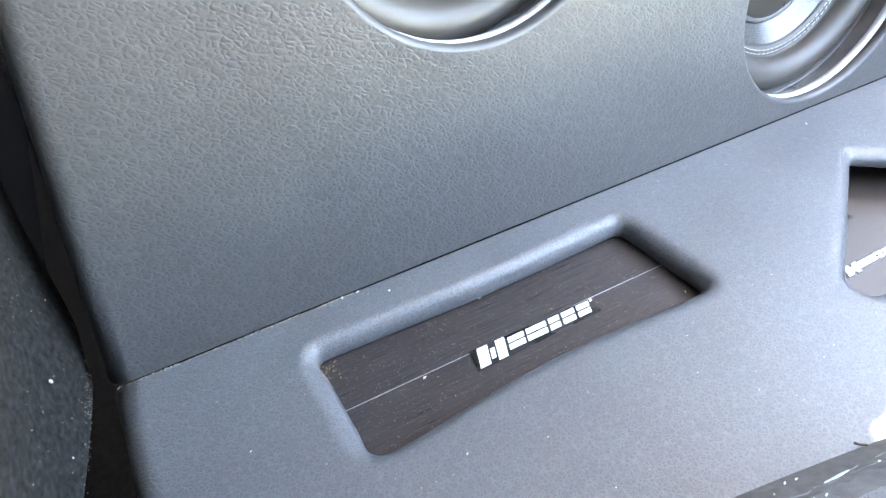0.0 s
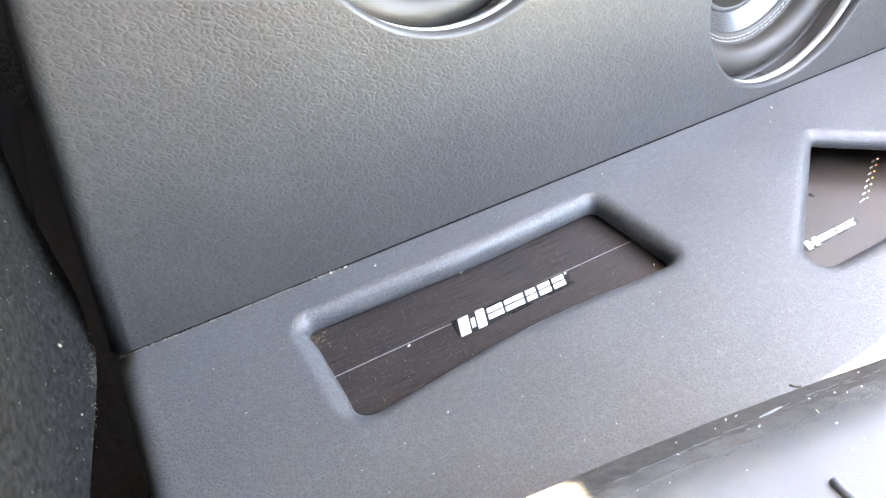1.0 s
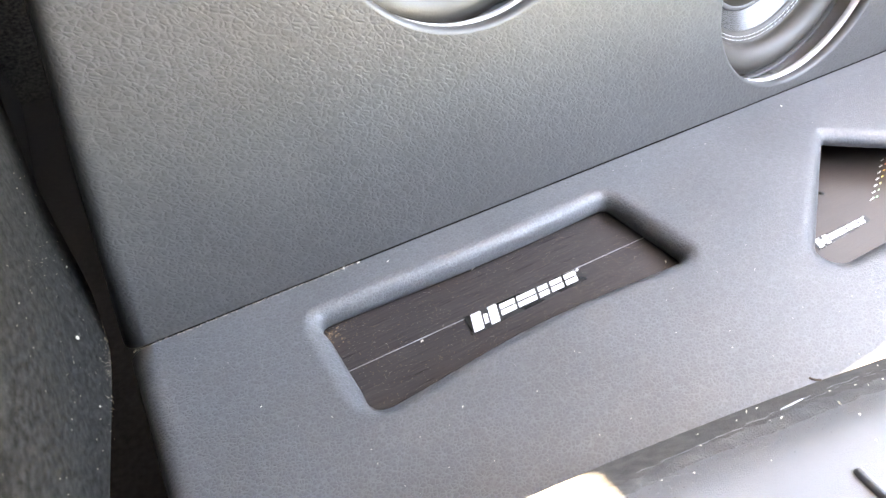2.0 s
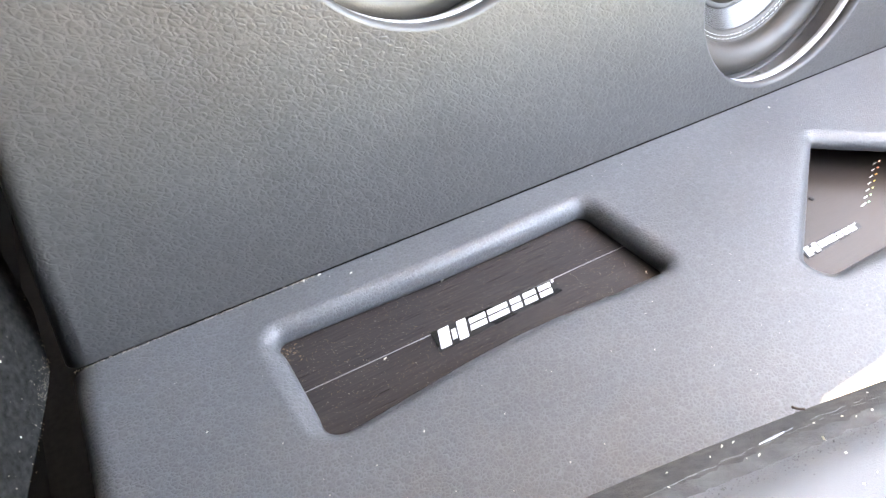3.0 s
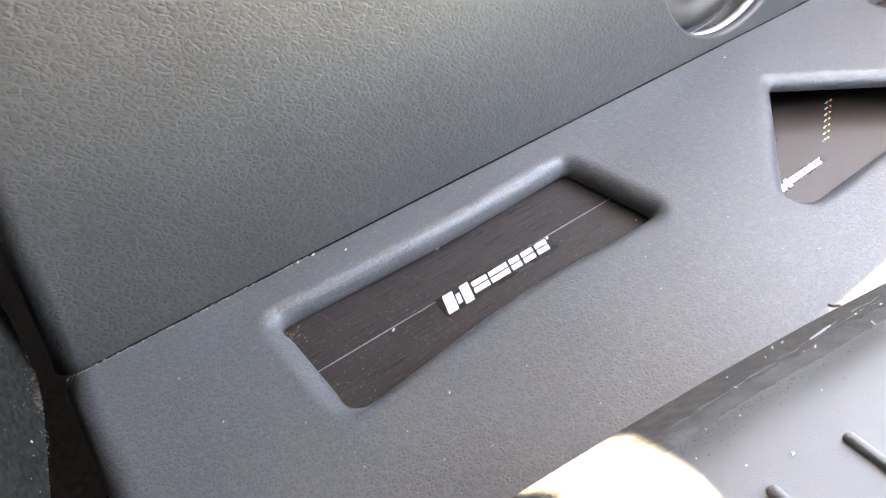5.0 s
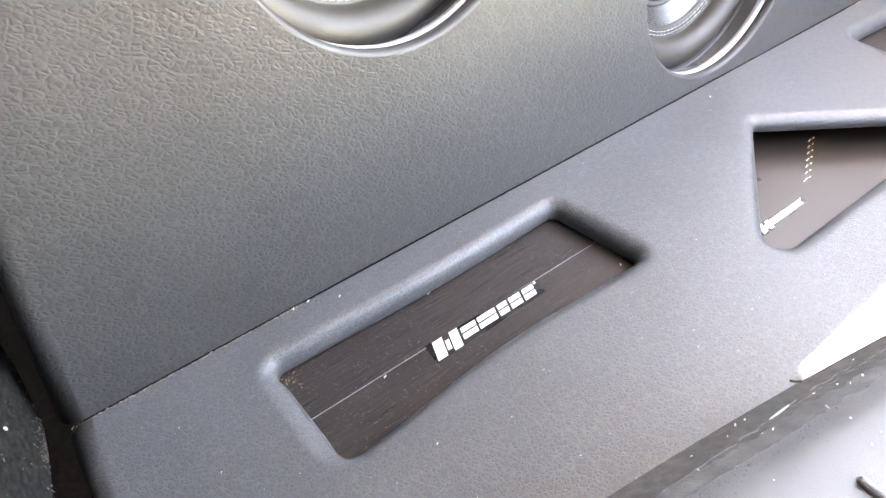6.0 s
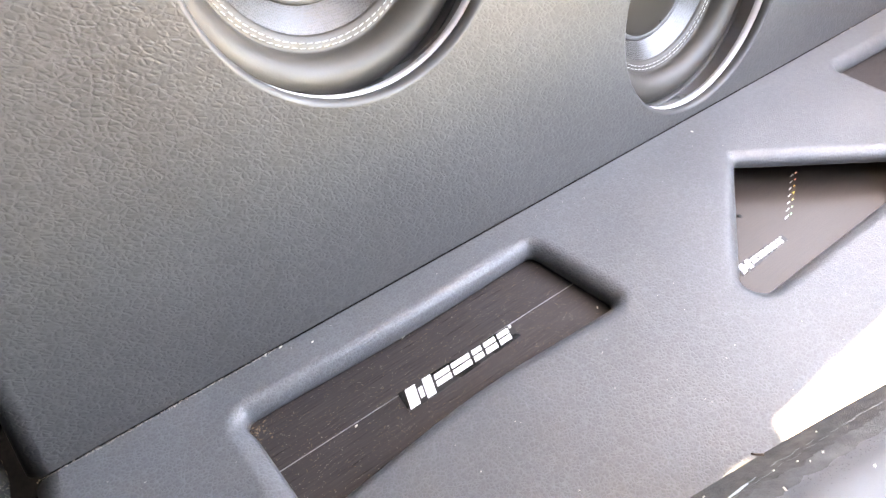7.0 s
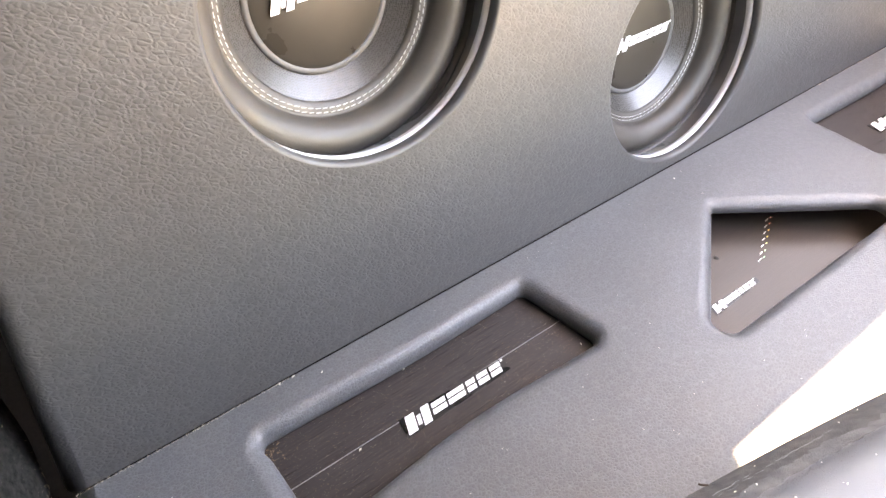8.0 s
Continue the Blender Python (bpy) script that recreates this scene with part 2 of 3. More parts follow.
# the sill's section: how far behind the seal's inner edge, and how high over it
SILL_RISE = ((0.004, -0.002), (0.022, 0.0215), (0.030, 0.030), (0.036, 0.0355), (0.044, SILL_Z - 0.001 - LIP_Z), (0.056, SILL_Z - LIP_Z))


def sill_z(x, y):
    d = lip_y(x) - y
    return LIP_Z + float(np.interp(d, [p[0] for p in SILL_RISE], [p[1] for p in SILL_RISE]))


def smooth01(t):
    t = max(0.0, min(1.0, t))
    return t * t * (3 - 2 * t)


# ---- the shelf over the amplifiers ----
OPENINGS = (
    ((0.147, -0.149, 0.022), (0.472, -0.1435, 0.013), (0.455, -0.038, 0.013), (0.142, -0.038, 0.015)),
    ((0.532, -0.219, 0.018), (0.914, -0.219, 0.018), (0.714, -0.077, 0.010)),
    ((0.964, -0.149, 0.016), (1.288, -0.149, 0.020), (1.290, -0.040, 0.014), (0.968, -0.040, 0.013)),
)
LIP_W, LIP_H = 0.0150, 0.0130       # the padded edge's roll: how far it reaches and how deep it turns
LIP = [(0.0117 - LIP_W * math.sin(a), -LIP_H * (1 - math.cos(a))) for a in [math.pi / 2 * k / 9 for k in range(10)]] + [(-0.0031, -0.0163), (-0.0022, -0.0178), (0.0030, -0.0186), (0.0120, -0.0187)]
LIP_DEPTH = (1.15, 0.88, 1.15)
shelf = thing("amplifier_shelf", Matrix(), "dark grey pebbled vinyl shelf with padded cut-outs over the amplifiers", "shelf")


FRONT_R, END_R = 0.0022, 0.016


def shelf_outline(inset):
    pts = [Vector((inset, -0.0006 - 0.03 * inset)), Vector((inset, -0.03))]
    pts += [Vector((inset, y)) for y in (-0.07, -0.11, -0.15)]
    for k in range(61):
        x = inset + (WIDE - 2 * inset) * k / 60
        pts.append(Vector((x, front_y(x) + 0.003 + inset * FRONT_R / 0.012)))
    pts += [Vector((WIDE - inset, y)) for y in (-0.15, -0.08, -0.03)] + [Vector((WIDE - inset, -0.0006 - 0.03 * inset))]
    return pts


def opening_loop(c, off):
    """An opening's outline with its padded long edges bulging into the opening."""
    base, even, pts = loop_of(c, off), loop_of(c, 0.0), []
    for p, q, a, b in zip(base, base[1:] + base[:1], even, even[1:] + even[:1]):
        n = max(1, int((b - a).length / 0.005))
        pts += [p.lerp(q, k / n) for k in range(n)]
    if len(c) == 3:
        return pts
    x0, x1 = c[0][0], c[1][0]
    y0, y1 = c[0][1], c[2][1]
    for p in pts:
        u, v = (p.x - x0) / (x1 - x0), (p.y - y0) / (y1 - y0)
        hump = smooth01(min(u, 1 - u) * 2.1)
        p.y += 0.0085 * hump * smooth01(1 - 1.6 * max(0.0, v)) - 0.0035 * hump * smooth01(1 - 1.6 * max(0.0, 1 - v))
        p.x += 0.0040 * smooth01(1 - 8 * max(0.0, u)) * smooth01(4 * min(v, 1 - v)) * smooth01((0.004 - off) / 0.006)
    return pts


bm = bmesh.new()
holes = [[Vector((p.x, p.y, 0)) for p in opening_loop(c, 0.0130)] for c in OPENINGS]
rings = sheet(bm, [[Vector((p.x, p.y, 0)) for p in shelf_outline(0.021)]] + holes)
for c, ring, deep in zip(OPENINGS, rings[1:], LIP_DEPTH):
    roll(bm, ring, lambda off, c=c: opening_loop(c, off), [(off, z * deep) for off, z in LIP])
# small puckers where the vinyl is drawn round the padded edges
for v in bm.verts:
    if -0.019 < v.co.z < -0.0004:
        v.co.z += 0.0007 * noise.noise((v.co.x * 150, v.co.y * 150, 2.0)) + 0.0004 * noise.noise((v.co.x * 420, v.co.y * 420, 5.0))
ring = rings[0]
for k in range(0, 7):
    a = k / 6 * math.pi / 2
    nxt = [bm.verts.new((p.x, p.y, -END_R + END_R * math.cos(a))) for p in shelf_outline(0.019 - 0.019 * math.sin(a))]
    stitch_rings(bm, ring, nxt)
    ring = nxt
nxt = [bm.verts.new((v.co.x, v.co.y, v.co.z - 0.014)) for v in ring]
stitch_rings(bm, ring, nxt)
bmesh.ops.recalc_face_normals(bm, faces=bm.faces)
part("cover", bm, M_SHELFLIT, shelf)

# the near-black face under the shelf's front edge, out of view
bm = bmesh.new()
lo, hi = [], []
for k in range(61):
    x = 0.006 + (WIDE - 0.012) * k / 60
    hi.append(bm.verts.new((x, front_y(x) + 0.0040, -0.0290)))
    lo.append(bm.verts.new((x, front_y(x) + 0.003, -0.09)))
stitch_rings(bm, hi, lo, closed=False)
part("front_face", bm, M_GAPSHADE, shelf, "near-black face below the edge, out of view")
part("end_face", box((0.006, -0.26, -0.30), (0.016, 0.0, -0.030)), M_GAPSHADE, shelf)

# Added strip: stops light showing through the seam and keeps it dark.
part("seam_blocker", box((0.02, -0.004, -0.034), (WIDE - 0.02, 0.012, -0.0026)), M_GAPSHADE, shelf, "near-black strip added to close the seam")

# the felt-faced seal between the shelf and the loading sill
seal = thing("boot_seal", Matrix(), "dark grey felt boot seal with a pale worn streak and crumbs", "seal")


def flange_edge(x):
    return lip_y(x) - 0.027 + 0.003 * noise.noise((x * 22, 0, 0)) + 0.0018 * noise.noise((x * 110, 3, 0)) + 0.0009 * noise.noise((x * 330, 6, 0))


def midtone_line(x):
    """Where the felt turns mid-grey, as a share of its width."""
    return 0.66 + 0.16 * noise.noise((x * 30, 20, 0)) + 0.10 * noise.noise((x * 160, 23, 0)) + 0.05 * noise.noise((x * 520, 26, 0))


felt, margin = [], []
bm, bm2 = bmesh.new(), bmesh.new()
for k in range(961):
    x = 0.005 + 1.42 * k / 960
    y0, y1 = lip_y(x), flange_edge(x)
    turn = y0 + (y1 - y0) * midtone_line(x)
    prof = [(y0 + 0.001, -0.06), (y0 + 0.001, LIP_Z - 0.006), (y0 - 0.0002, LIP_Z - 0.0012), (y0 - 0.002, LIP_Z + 0.0014)]
    prof += [(y, slope_z(x, y) + 0.0005) for y in (y0 + (y1 - y0) * 0.25, turn)]
    felt.append([bm.verts.new((x, y, z)) for y, z in prof])
    margin.append([bm2.verts.new(p) for p in ((x, turn, slope_z(x, turn) + 0.0005), (x, 0.4 * turn + 0.6 * y1, sill_z(x, 0.4 * turn + 0.6 * y1) + 0.0009), (x, y1, sill_z(x, y1) - 0.0002))])
for sheet_bm, rows, n in ((bm, felt, 5), (bm2, margin, 2)):
    for p, q in zip(rows, rows[1:]):
        for k in range(n):
            f = sheet_bm.faces.new((p[k], p[k + 1], q[k + 1], q[k]))
            f.smooth = True
    bmesh.ops.recalc_face_normals(sheet_bm, faces=sheet_bm.faces)
part("flange", bm, M_FELT, seal)
# This margin paints in the out-of-focus fade from seal to sill.
part("blur_margin", bm2, M_FELTMID, seal, "ragged mid-grey margin that imitates a blurred edge")


def streak(x0, x1, d, r):
    pts = []
    for k in range(9):
        x = x0 + (x1 - x0) * k / 8
        y = lip_y(x) - d - 0.0012 * noise.noise((x * 140, 7, 0))
        pts.append((x, y, slope_z(x, y) + 0.0004 + 0.0004 * noise.noise((x * 220, 0, 5))))
    part("worn_edge", tube(pts, 0.6 * r, 5), M_SEALEDGE, seal, "pale worn edge")


for x0, x1, d, r in ((0.225, 0.231, 0.0170, 0.0004), (0.236, 0.252, 0.0165, 0.0005), (0.256, 0.263, 0.016, 0.0006), (0.268, 0.283, 0.0155, 0.0005), (0.287, 0.300, 0.0145, 0.0004), (0.322, 0.330, 0.0115, 0.0006), (0.341, 0.362, 0.0105, 0.0005), (0.366, 0.372, 0.010, 0.0005), (0.39, 0.43, 0.011, 0.0004)):
    streak(x0, x1, d, r)
for k in range(11):
    streak(0.222 + 0.02 * k, 0.238 + 0.02 * k, 0.0172 - 0.0007 * k, 0.0003)

# ---- the upright panel with the round openings ----
SUBS = ((0.348, 0.306), (0.745, 0.140))
HOLE_R, PANEL_H = 0.1255, 0.62
panel = thing("speaker_panel", PANEL, "dark grey pebbled vinyl panel with round openings for the subwoofers", "panel")


def panel_outline(inset, low):
    a = [Vector((inset + LEAN_SIDE * y, y)) for y in (low, 0.1, 0.2, 0.35, PANEL_H)]
    b = [Vector((WIDE - inset - LEAN_SIDE * y, y)) for y in (PANEL_H, 0.35, 0.2, 0.1, low)]
    return a + b


bm = bmesh.new()
holes = [[Vector((p.x, p.y, 0)) for p in ring_of(x, y, HOLE_R, 0.0045)] for x, y in SUBS]
rings = sheet(bm, [[Vector((p.x, p.y, 0)) for p in panel_outline(0.017, 0.0013)]] + holes)
for x, y in SUBS:
    edge = bmesh.new()
    roll(edge, [edge.verts.new((p.x, p.y, 0)) for p in ring_of(x, y, HOLE_R, 0.0045)], lambda off, x=x, y=y: ring_of(x, y, HOLE_R, off), ((0.0034, -0.0002), (0.0021, -0.0010), (0.0009, -0.0027), (0.0002, -0.0055), (0.0, -0.0085), (0.0008, -0.0102), (0.0030, -0.0110)))
    bmesh.ops.recalc_face_normals(edge, faces=edge.faces)
    part("opening_edge", edge, M_EDGE, panel, "vinyl drawn smooth round the opening")
ring = rings[0]
for k in range(0, 7):
    a = k / 6 * math.pi / 2
    s, c = math.sin(a), math.cos(a)
    nxt = [bm.verts.new((p.x, p.y, -0.014 + 0.014 * c)) for p in panel_outline(0.014 - 0.014 * s, 0.0008 - 0.0006 * s)]
    stitch_rings(bm, ring, nxt)
    ring = nxt
nxt = [bm.verts.new((v.co.x + (0.10 if v.co.x < MID else -0.10), v.co.y, -0.30)) for v in ring]
stitch_rings(bm, ring, nxt)
bmesh.ops.recalc_face_normals(bm, faces=bm.faces)
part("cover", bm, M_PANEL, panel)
for x, y in SUBS:
    rim = part("trim_ring", lathe(((HOLE_R + 0.0020, -0.0100), (HOLE_R + 0.0006, -0.0104), (HOLE_R + 0.0008, -0.0195), (HOLE_R + 0.006, -0.0199))), M_TRIM, panel, "bright silver ring inside the opening")
    rim.matrix_basis = pose(x, y, 0)
    well = part("well", lathe(((HOLE_R + 0.006, -0.0201), (HOLE_R + 0.0105, -0.024), (HOLE_R + 0.0125, -0.048), (HOLE_R + 0.0125, -0.0525))), M_WELL, panel)
    well.matrix_basis = pose(x, y, 0)


# ---- plain mark in place of a maker's lettering ----
def mark(parent, m, length, material, height=None):
    """A row of slanted plain bars: two tall, the rest low and in pairs."""
    h = length * 0.16 if height is None else height
    s = 0.35 * h
    spans = [(0.0, 0.085, 0.0, 1.0), (0.10, 0.135, 0.2, 0.72), (0.15, 0.225, 0.0, 1.0)]
    for a, b in ((0.25, 0.385), (0.405, 0.575), (0.60, 0.69), (0.715, 0.825), (0.85, 0.96)):
        spans += [(a, b, 0.23, 0.50), (a, b, 0.60, 0.86)]
    spans.append((0.975, 0.995, 0.78, 0.90))
    for a, b, lo_y, hi_y in spans:
        y0, y1 = lo_y * h, hi_y * h
        ob = part("mark", prism([(a * length + s * lo_y, y0), (b * length + s * lo_y, y0), (b * length + s * hi_y, y1), (a * length + s * hi_y, y1)], 0, 0.0006), material, parent)
        ob.matrix_basis = m


# ---- subwoofers ----
def subwoofer():
    sub = thing("subwoofer", Matrix(), "black subwoofer with white-stitched rubber surround and dark domed cap", "speaker", "subwoofers in the panel")
    part("frame", lathe(((0.1376, -0.0665), (0.1376, -0.0550), (0.1370, -0.0535), (0.1355, -0.0535), (0.1345, -0.058))), M_FRAME, sub)
    prof = [(0.1374, -0.0555), (0.1365, -0.0555)]
    for k in range(17):
        a = math.pi * k / 16
        prof.append((0.1165 + 0.0190 * math.cos(a), -0.056 + 0.0215 * math.sin(a)))
    prof += [(0.0962, -0.0560), (0.092, -0.0572), (0.0865, -0.0585), (0.0855, -0.0615)]
    part("gasket", lathe(((0.1376, -0.052), (0.1376, -0.0400), (0.1370, -0.0385), (0.1362, -0.0388), (0.1352, -0.0405), (0.1350, -0.052))), M_CAPRIM, sub, "grey rubber gasket ring")
    surround = part("surround", lathe(prof), M_SURR, sub, "grey rubber half-roll surround")
    me = None
    for radius, z, count, turn in ((0.0944, -0.0564, 86, 0.0), (0.0908, -0.0574, 84, 0.5)):
        for k in range(count):
            if me is None:
                ob = part("stitch", box((-0.0025, -0.00034, -0.0004), (0.0025, 0.00034, 0.0004), 0.0003, 1), M_THREAD, surround)
                me = ob.data
            else:
                ob = new("stitch", me)
                ob.parent = surround
            a = 360 * (k + turn) / count
            ob.matrix_basis = pose(radius * math.cos(radians(a)), radius * math.sin(radians(a)), z, 0, 0, a + 90 + 5)
    cone = part("cone", lathe(((0.0862, -0.0612), (0.084, -0.063), (0.076, -0.069), (0.064, -0.0785))), M_CONE, sub, "woven black cone")
    part("cap_rim", lathe(((0.0668, -0.0775), (0.0662, -0.0752), (0.0645, -0.0742), (0.0622, -0.0744), (0.0606, -0.0752), (0.0596, -0.0772))), M_CAPRIM, sub, "grey ring round the cap")
    cap = part("dust_cap", lathe([(0.0615 * math.cos(a), -0.0765 + 0.008 * math.sin(a)) for a in [math.pi / 2 * k / 12 for k in range(12)]] + [(0.0003, -0.0685)]), M_CAP, sub, "dark glossy domed cap")
    mark(cap, pose(-0.047, -0.003, -0.0684), 0.093, M_WHITE, 0.017)
    return sub


first = subwoofer()
first.matrix_basis = PANEL @ pose(SUBS[0][0] - 0.006, SUBS[0][1] - 0.005, 0)
copy_thing(first, PANEL @ pose(SUBS[1][0] - 0.004, SUBS[1][1] + 0.002, 0))


# ---- amplifiers ----
def amplifier(x0, x1, y0, y1, z, line_y, mark_x, mark_y, mark_len, mark_h, label, face):
    amp = thing("amplifier", pose(x0, y0, z), label, "amplifier", "amplifiers under the shelf")
    w, d = x1 - x0, y1 - y0
    part("case", box((0, 0, -0.06), (w, d, -0.004), 0.002), M_AMP, amp)
    if line_y is not None:
        ly = line_y - y0
        part("face_plate", box((0, 0.001, -0.0035), (w, ly - 0.0003, 0.0), 0.0002), face, amp)
        part("face_plate", box((0, ly + 0.0003, -0.0035), (w, d - 0.001, 0.0), 0.0002), face, amp)
        part("joint_strip", box((0.004, ly - 0.00014, -0.0035), (w - 0.004, ly + 0.00014, 0.0002)), M_LINE, amp, "thin bright metal joint")
    else:
        part("face_plate", box((0, 0.001, -0.0035), (w, d - 0.001, 0.0), 0.0008), face, amp)
    if mark_len:
        badge = part("badge", prism([(mark_x - x0 - 0.002, mark_y - y0 - 0.0015), (mark_x - x0 + mark_len + 0.005, mark_y - y0 + 0.002), (mark_x - x0 + mark_len + 0.006, mark_y - y0 + mark_h * 0.95), (mark_x - x0, mark_y - y0 + mark_h + 0.0012)], 0.0001, 0.0009), M_BADGE, amp, "black badge")
        mark(badge, pose(mark_x - x0, mark_y - y0, 0.001), mark_len, M_WHITE, mark_h)
    return amp


amplifier(0.125, 0.485, -0.172, -0.018, -0.022, -0.0905, 0.262, -0.1085, 0.115, 0.018, "brushed black amplifier with a bright joint line, dusty", M_AMP)
amp2 = amplifier(0.53, 0.94, -0.245, -0.015, -0.045, None, 0.619, -0.174, 0.072, 0.0105, "glossy brushed black amplifier with a column of small lights", M_AMPGLOSS)
amplifier(0.945, 1.305, -0.172, -0.018, -0.022, None, 1.045, -0.1085, 0.115, 0.018, "brushed black amplifier below the far cut-out", M_AMP)
LIGHTS = ((0.30, 0.80, 0.45), (0.50, 0.78, 0.40), (0.80, 0.80, 0.35), (0.95, 0.80, 0.20), (0.95, 0.62, 0.18), (0.88, 0.38, 0.28), (0.78, 0.48, 0.46))
for k, c in enumerate(LIGHTS):
    tint = mat("indicator", c, 0.3, emit=0.05)
    for dx, w, m in ((0.0, 0.0060 if k else 0.0085, M_WHITE), (0.0078, 0.0030, tint)):
        led = part("indicator_light", box((-w / 2, -0.0006, 0), (w / 2, 0.0006, 0.0010), 0.0003, 1), m, amp2)
        led.matrix_basis = pose(0.726 + 0.0112 * k + dx - 0.53, -0.151 + 0.0063 * k + 0.245, 0, 0, 0, 8)
screw = part("screw", lathe(((0.0005, 0.0012), (0.002, 0.0012), (0.003, 0.0004), (0.003, 0.0)), 16), M_FRAME, amp2)
screw.matrix_basis = pose(0.689 - 0.53, -0.118 + 0.245, 0)

# ---- car round the box ----
# side trim, cut to clear the box, with its edges turned away
def trim_x(y, z):
    return -0.022 + 0.12 * z - 0.008 * math.sin(2.1 * z + 0.6 * y) + 0.010 * smooth01((0.13 - z) / 0.13)


def trim_end(z):
    return 0.062 + 0.3 * min(z, 0.15) + 0.13 * max(0.0, z - 0.15)


def trim_foot(y):
    return max(0.0005 - 0.44 * max(y, -0.32), -0.012 + 0.6 * max(0.0, y - 0.02))


bm = bmesh.new()
rows = []
for j in range(61):
    u = j / 58
    row = []
    for i in range(-2, 49):
        base = -0.75 + min(u, 1.0) * (trim_end(0.0) + 0.75)
        z = trim_foot(base) + (1.05 - trim_foot(base)) * (max(i, 0) / 48) ** 1.6
        y = -0.75 + min(u, 1.0) * (trim_end(z) + 0.75)
        x, turned = trim_x(y, z), max(j - 58, 0, -i)
        x -= (0.0, 0.004, 0.03)[turned]
        row.append(bm.verts.new((x, y + (0.0, 0.003, 0.004)[max(j - 58, 0)], z - (0.0, 0.003, 0.004)[max(-i, 0)])))
    rows.append(row)
for p, q in zip(rows, rows[1:]):
    for i in range(50):
        f = bm.faces.new((p[i], q[i], q[i + 1], p[i + 1]))
        f.smooth = True
tagged(part("wall_left", bm, M_CARPET), "black carpeted side trim of the boot, dusty", "side trim", kind="structure")
# Added backing: hides the sky behind the trim and keeps the gap dark.
tagged(part("wall_gap_back", box((-0.20, -0.75, -0.45), (-0.16, 1.25, 1.05)), M_GAPSHADE), "near-black backing added behind the trim to keep the gap dark", "wall", kind="structure")
# Unseen wall; its height is set by how much light it blocks.
tagged(part("wall_right", box((1.48, -0.75, -0.45), (1.52, 1.25, 0.52)), M_CARPET), "black carpeted side trim of the boot", "side trim", kind="structure")
tagged(part("wall_front", box((-0.3, 1.25, -0.45), (1.52, 1.29, 1.0)), M_CARPET), "dark wall behind the box", "wall", kind="structure")
# The floor's near-black colour holds the shade seen down the gap.
tagged(part("floor", box((-0.3, -0.22, -0.45), (1.52, 1.25, -0.41)), M_GAPSHADE), "boot floor, near-black for the shade in the gap", "floor", kind="structure")

# sill
sill = thing("sill_plate", Matrix(), "grey plastic loading sill with raised ribs, dusty", "sill", kind="structure")
bm = bmesh.new()
grid = []
for i in range(122):
    x = -0.1 + 1.62 * i / 121
    e = lip_y(x)
    row = [bm.verts.new((x, y, z)) for y, z in [(e - 0.004, -0.06)] + [(e - d, LIP_Z + up) for d, up in SILL_RISE] + [(-0.46, SILL_Z), (-0.54, SILL_Z - 0.003), (-0.58, SILL_Z - 0.012), (-0.60, SILL_Z - 0.03), (-0.61, SILL_Z - 0.08), (-0.61, -0.35)]]
    grid.append(row)
for a, b in zip(grid, grid[1:]):
    for k in range(12):
        f = bm.faces.new((a[k], b[k], b[k + 1], a[k + 1]))
        f.smooth = True
bmesh.ops.recalc_face_normals(bm, faces=bm.faces)
part("plate", bm, M_SILL, sill)
rib = None
for k in range(32):
    x = 0.098 + 0.0392 * k
    if rib is None:
        rib = part("rib", box((-0.0026, -0.10, -0.003), (0.0026, 0.0, 0.0025), 0.0024, 4), M_SILL, sill)
        me = rib.data
    else:
        rib = new("rib", me)
        rib.parent = sill
    rib.matrix_basis = pose(x, max(-0.44, -0.362 - 0.125 * (min(x, 2 * MID - x) - 0.215)), SILL_Z)

# unseen roof and a plate added overhead to block the sun; its holes shape the sun patches
slab_outline = [Vector(p) for p in ((-0.1, 0.25, 1.1), (1.52, 0.25, 1.1), (1.52, 1.29, 1.1), (-0.1, 1.29, 1.1))]
bm = bmesh.new()
sheet(bm, [slab_outline])
bmesh.ops.solidify(bm, geom=bm.faces[:], thickness=0.03)
tagged(part("ceiling", bm, M_LINER), "grey headliner of the unseen roof", "ceiling", kind="structure")
PLATE_SLOPE = 0.69


def plate_z(y):
    return 1.1 + PLATE_SLOPE * (0.25 - y)


def plate_hit(x, y, z=0.0):
    """Where a sun ray to a place in the car crosses the plate overhead."""
    k = (plate_z(y) - z) / (-SUN.z + PLATE_SLOPE * -SUN.y)
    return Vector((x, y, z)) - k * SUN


# Hole outlines are traced back from where the sun patches show to the camera.
SUNHOLE_A = [plate_hit(x, y) for x, y in ((1.02, -0.287), (0.466, -0.2965), (0.458, -0.312), (0.452, -0.322), (0.454, -0.334), (0.60, -0.358), (1.02, -0.37))]
SUNHOLE_B = [plate_hit(x, y, 0.13) for x, y in ((0.163, -0.292), (0.166, -0.3035), (0.169, -0.308), (0.164, -0.3155), (0.155, -0.324), (0.130, -0.36), (0.100, -0.40), (0.187, -0.40), (0.191, -0.359), (0.195, -0.340), (0.2005, -0.327), (0.2045, -0.3165), (0.210, -0.3085), (0.206, -0.300), (0.200, -0.292))]
SUNHOLE_C = [plate_hit(x, y) for x, y in ((0.378, -0.3050), (0.380, -0.3068), (0.424, -0.3068), (0.425, -0.3040), (0.402, -0.3030))]
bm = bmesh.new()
sheet(bm, [[Vector((x, y, plate_z(y))) for x, y in ((-0.1, 0.25), (1.52, 0.25), (1.52, -1.10), (-0.1, -1.10))], SUNHOLE_A, SUNHOLE_B, SUNHOLE_C])
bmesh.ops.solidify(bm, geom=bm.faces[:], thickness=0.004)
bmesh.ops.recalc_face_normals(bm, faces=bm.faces)
